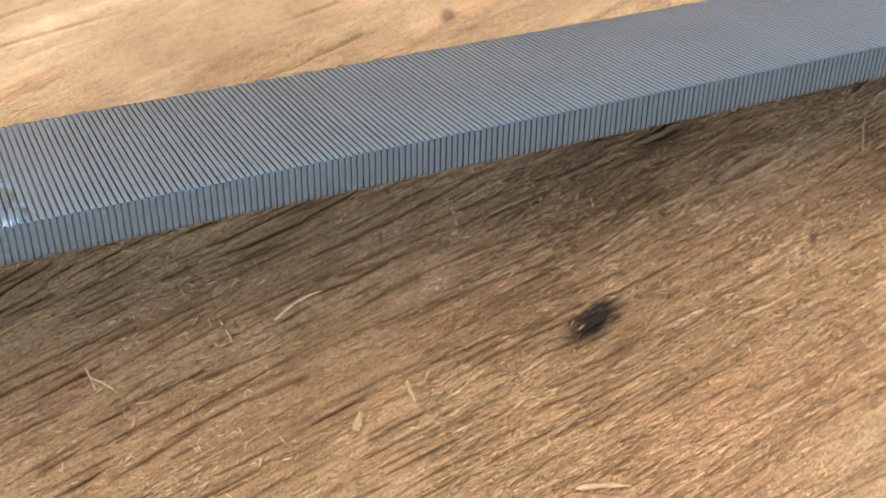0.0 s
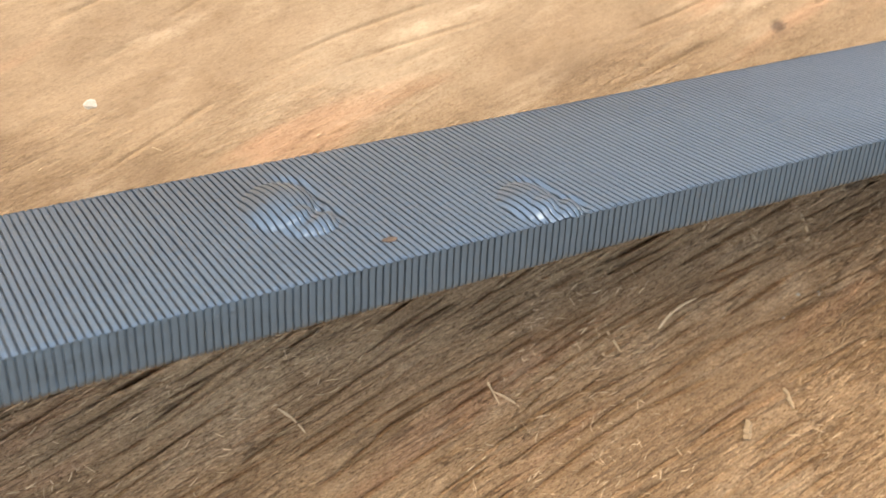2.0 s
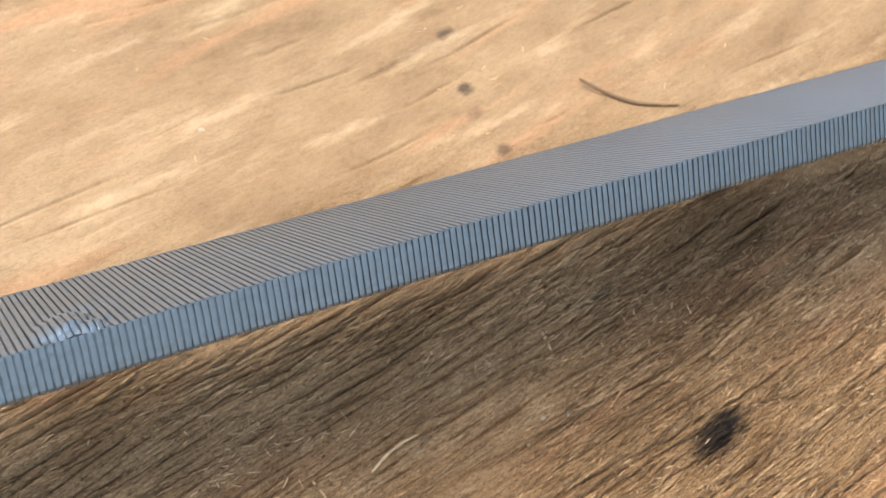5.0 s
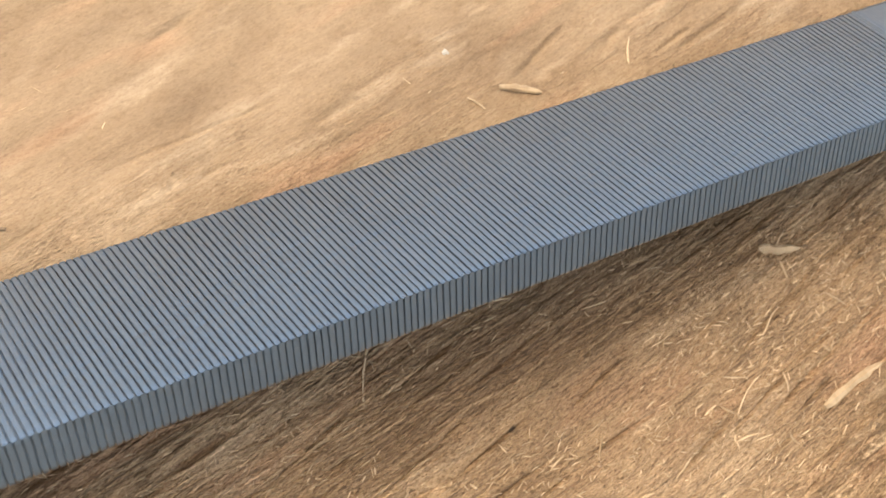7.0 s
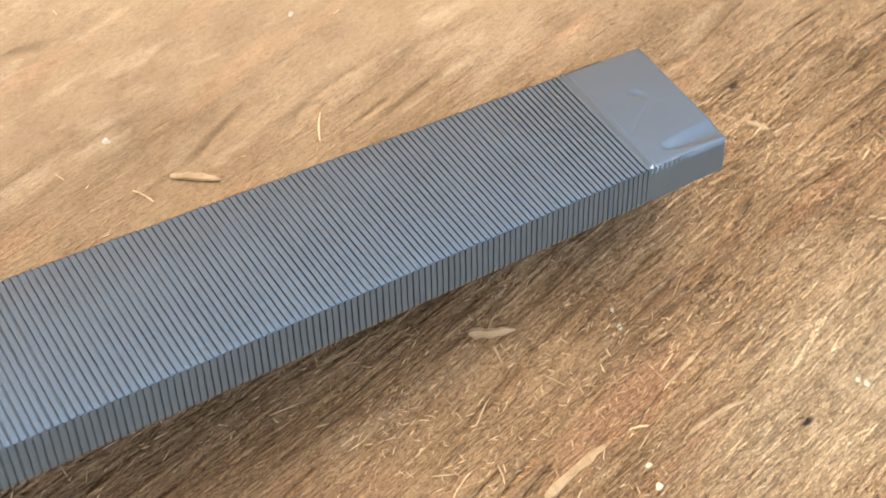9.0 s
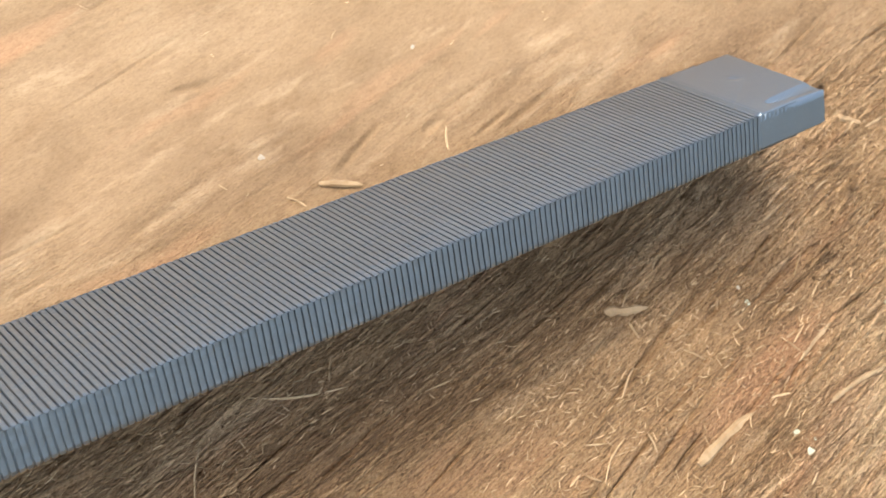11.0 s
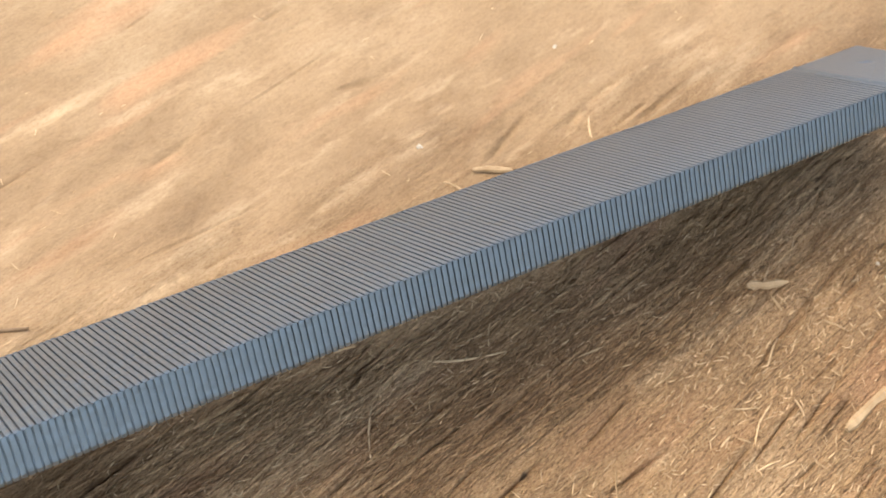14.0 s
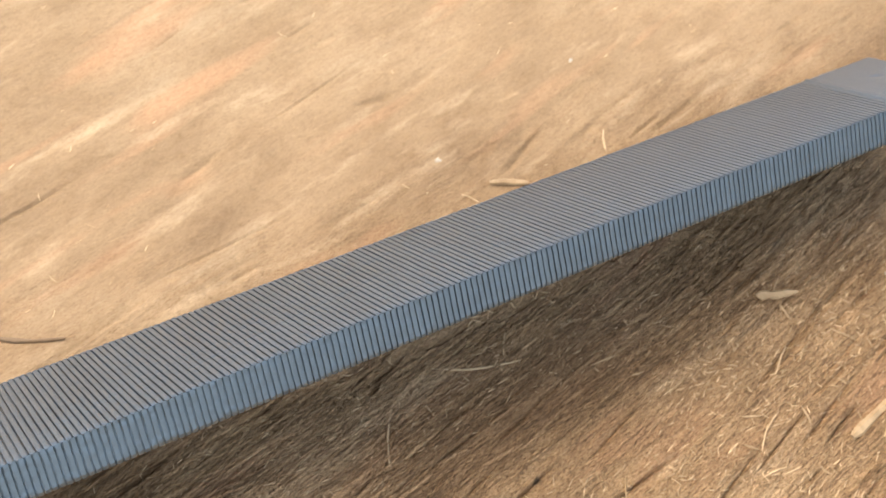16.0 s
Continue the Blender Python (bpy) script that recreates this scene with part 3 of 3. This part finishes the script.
for i, (x, y, ln, wd, th, turn, bend) in enumerate(CHIPS):
    lay("wood_chip", sliver_mesh("wood_chip", ln / 1000, wd / 1000, th / 1000, bend, 50 + i), CHIP, x / 1000, y / 1000, turn, 0.00025,
        "pale loose chip of wood lying on the rough wood", "wood chip", "chips on the wood")
SPLINTERS = [(-161.8, -20.0, 3.9, 0.30, 0.22, -76, 0.05), (-163.2, -20.6, 2.6, 0.2, 0.18, -60, -0.08), (-176.3, -22.2, 3.4, 0.26, 0.2, -44, 0.05),
             (-177.6, -21.0, 3.0, 0.2, 0.18, -78, 0.02), (-199.3, -17.8, 3.8, 0.26, 0.2, -58, 0.06), (-131.8, -12.0, 3.8, 0.45, 0.3, -84, 0.06),
             (-72.8, -14.6, 6.6, 0.26, 0.22, 64, 0.05), (-60.2, -10.6, 11.0, 0.24, 0.22, -20, -0.05), (-153.0, -18.8, 6.4, 0.34, 0.28, 19, 0.07),
             (18.8, -28.2, 4.0, 0.28, 0.22, -44, 0.05), (-30.5, 9.4, 3.2, 0.26, 0.2, 66, 0.05), (-50.5, 9.0, 2.4, 0.2, 0.18, -50, 0.05), (-137.0, -38.0, 3.6, 0.2, 0.18, 4, 0.04)]
for i, (x, y, ln, wd, th, turn, bend) in enumerate(SPLINTERS):
    lay("wood_splinter", sliver_mesh("wood_splinter", ln / 1000, wd / 1000, th / 1000, bend, 150 + i, 0.35), STRAW, x / 1000, y / 1000, turn, 0.00005,
        "thin straw-coloured splinter lying across the grain", "splinter", "splinters on the wood", tilt=RNG.uniform(-3, 3))


lay("twig", sliver_mesh("twig", 0.0135, 0.0005, 0.0004, -0.10, 77), BARK, -0.1062, 0.0150, -36, 0.00005,
    "thin dark bent twig lying on the worn wood", "twig", "")


def crumb_mesh(name, size, seed, flat=0.6):
    g = bmesh.new()
    bmesh.ops.create_icosphere(g, subdivisions=2, radius=size)
    off = Vector((seed * 1.7, seed * 0.9, 3.1))
    for v in g.verts:
        k = 1 + 0.9 * noise.noise(v.co / size * 1.1 + off) + 0.35 * noise.noise(v.co / size * 2.5 + off)
        v.co = Vector((v.co.x * k, v.co.y * k, v.co.z * k * flat))
    me = bpy.data.meshes.new(name)
    g.to_mesh(me)
    return me


for i, (x, y, s) in enumerate(((-133.2, -21.5, 0.42), (-138.7, -22.9, 0.30), (-210.4, 18.4, 0.75), (-97.8, -32.0, 0.45), (-51.7, 15.5, 0.45),
                               (-136.0, -20.9, 0.4), (-7.5, -22.0, 0.35), (-122.5, -27.6, 0.25), (-160.0, 27.0, 0.4), (-28.5, 22.0, 0.35))):
    lay("white_crumb", crumb_mesh("white_crumb", s * 0.75 / 1000, i), WHITE, x / 1000, y / 1000, 0, 0.0, "tiny off-white crumb lodged in the wood grain", "crumb", "crumbs on the wood")
for i, (x, y, s) in enumerate(((-11.2, -39.6, 0.75), (-11.4, -42.0, 0.65), (-9.8, -41.2, 0.35), (10.3, -31.7, 0.45), (9.7, -33.7, 0.5), (8.9, -34.6, 0.3),
                               (10.2, -50.5, 0.5), (14.4, -48.9, 0.4), (12.8, -41.0, 0.35), (20.8, -43.9, 0.6), (19.6, -42.8, 0.4), (-7.5, -24.0, 0.5), (18.6, -36.8, 0.4))):
    lay("paint_flake", crumb_mesh("paint_flake", s * 0.66 / 1000, 30 + i, 0.12), MINT, x / 1000, y / 1000, 13, 0.00012, "pale mint paint flake stuck to the wood", "paint flake", "paint flakes")


def fibres(name, count, box, lengths, thick, seed, label):
    """Many fine torn fibres that lie on the wood, joined into one mesh."""
    r = np.random.default_rng(seed)
    px, py = r.uniform(box[0], box[1], count), r.uniform(box[2], box[3], count)
    keep = vnoise(px * 60 + 5, py * 90 + 2) + 0.25 * r.random(count) > 0.48
    px, py = px[keep], py[keep]
    c = len(px)
    ln, th = r.uniform(*lengths, c), r.uniform(*thick, c)
    an = np.where(r.random(c) < 0.5, radians(GRAIN) + r.normal(0, 0.35, c), r.uniform(0, math.pi, c))
    bend, lift = r.normal(0, 0.12, c), r.uniform(0.0, 0.3, c)
    seg = 5
    s = np.linspace(-0.5, 0.5, seg)
    th_ = an[:, None] + bend[:, None] * s[None] * 2
    dx, dy = np.cumsum(np.cos(th_), 1) / seg * ln[:, None], np.cumsum(np.sin(th_), 1) / seg * ln[:, None]
    X, Y = px[:, None] + dx, py[:, None] + dy
    Z = wood_height(X.ravel(), Y.ravel()).reshape(X.shape)
    Z = np.maximum(Z, Z.mean(1, keepdims=True) + 0.3 * (Z - Z.mean(1, keepdims=True))) + 0.8 * th[:, None] + 0.0001 + lift[:, None] * ln[:, None] * (s[None] + 0.5) ** 2 * 0.5
    nx_, ny_ = -np.sin(th_), np.cos(th_)
    wid = th[:, None] * np.array([0.45, 0.9, 1.0, 0.8, 0.25])[None]
    ring = [np.stack([X + nx_ * wid * a_, Y + ny_ * wid * a_, Z + wid * b_], -1) for a_, b_ in ((-0.8, -0.2), (0.8, -0.2), (0.1, 0.8))]
    verts = np.stack(ring, 2).reshape(-1, 3)
    base = (np.arange(c) * seg * 3)[:, None, None]
    i, q = np.arange(seg - 1)[None, :, None] * 3, np.arange(3)[None, None]
    q2 = (q + 1) % 3
    f = np.stack([base + i + q, base + i + 3 + q, base + i + 3 + q2, base + i + q2], -1).reshape(-1, 4)
    me = mesh_from(name, verts, f)
    me.materials.append(STRAW)
    ob = new(name, me)
    ob.matrix_world = TILT
    tagged(ob, label, "wood fibres", kind="stuff")


fibres("wood_fibres", 10000, (-0.105, 0.05, -0.066, -0.004), (0.0004, 0.0018), (0.00004, 0.00010), 3, "fine torn straw-coloured fibres on the rough wood")
fibres("wood_fibres", 260, (-0.235, 0.05, 0.004, 0.062), (0.0005, 0.0018), (0.00003, 0.00008), 4, "sparse fine fibres on the smoother wood")


def torn_slivers(name, count, box, lengths, widths, seed, label):
    """Flat slivers of the wood's own surface, split off along the grain and half lifted, joined into one mesh."""
    r = np.random.default_rng(seed)
    px, py = r.uniform(box[0], box[1], count), r.uniform(box[2], box[3], count)
    keep = vnoise(px * 45 + 3, py * 70 + 6) > 0.42
    px, py = px[keep], py[keep]
    c = len(px)
    ln, wd = r.uniform(*lengths, c), widths[0] + (widths[1] - widths[0]) * r.random(c) ** 2
    an = radians(GRAIN) + r.normal(0, 0.10, c)
    s = np.linspace(-0.5, 0.5, 7)
    lift = r.uniform(-0.1, 1.0, c) ** 2 * 0.0006 * np.where(r.random(c) < 0.5, 1, 0.25)
    end = np.where(r.random(c) < 0.5, 1.0, -1.0)
    bend = r.normal(0, 0.02, c)
    U = s[None] * ln[:, None]
    V = bend[:, None] * ln[:, None] * (4 * s[None] ** 2 - 1)
    X = px[:, None] + U * np.cos(an)[:, None] - V * np.sin(an)[:, None]
    Y = py[:, None] + U * np.sin(an)[:, None] + V * np.cos(an)[:, None]
    Z = wood_height(X.ravel(), Y.ravel()).reshape(X.shape)
    Z = 0.5 * Z + 0.5 * np.maximum(Z.mean(1, keepdims=True), Z) + 0.00022 + lift[:, None] * np.clip(s[None] * end[:, None] + 0.4, 0, 1) ** 1.5
    half = 0.5 * wd[:, None] * (1 - np.abs(2 * s[None]) ** 8 * 0.5) * (1 + r.uniform(-0.35, 0.35, X.shape))
    thick = np.minimum(0.00022, wd * 0.5)[:, None] * (1 + 0 * X)
    nx_, ny_ = -np.sin(an)[:, None], np.cos(an)[:, None]
    ring = [np.stack([X + nx_ * half * a_, Y + ny_ * half * a_, Z + thick * b_], -1) for a_, b_ in ((-1, 0.1), (-0.6, 0.9), (0.5, 1.0), (1, 0.2), (0.2, -0.8))]
    verts = np.stack(ring, 2).reshape(-1, 3)
    base = (np.arange(c) * 35)[:, None, None]
    i, q = np.arange(6)[None, :, None] * 5, np.arange(5)[None, None]
    q2 = (q + 1) % 5
    f = np.stack([base + i + q, base + i + 5 + q, base + i + 5 + q2, base + i + q2], -1).reshape(-1, 4)
    caps = [tuple(b + k for k in range(5)) for b in base.ravel()] + [tuple(b + 34 - k for k in range(5)) for b in base.ravel()]
    me = mesh_from(name, verts, [tuple(q) for q in f] + caps)
    me.materials.append(STRANDS)
    ob = new(name, me)
    ob.matrix_world = TILT
    tagged(ob, label, "wood slivers", kind="stuff")


torn_slivers("wood_slivers", 1500, (-0.235, 0.052, -0.066, -0.003), (0.003, 0.010), (0.00015, 0.0006), 12, "torn slivers of tan wood lifted along the grain")
torn_slivers("wood_slivers", 11000, (-0.235, 0.052, -0.066, -0.002), (0.0015, 0.007), (0.00010, 0.00038), 13, "fine torn strands of tan wood lifted along the grain")
fibres("wood_fibres", 160, (-0.075, 0.05, -0.066, -0.004), (0.002, 0.0045), (0.00010, 0.00020), 9, "longer straw-coloured fibres scattered on the rough wood")
fibres("wood_fibres", 4500, (-0.235, -0.105, -0.066, -0.004), (0.0004, 0.0018), (0.00004, 0.00010), 21, "few fine fibres on the rough wood by the handle side")
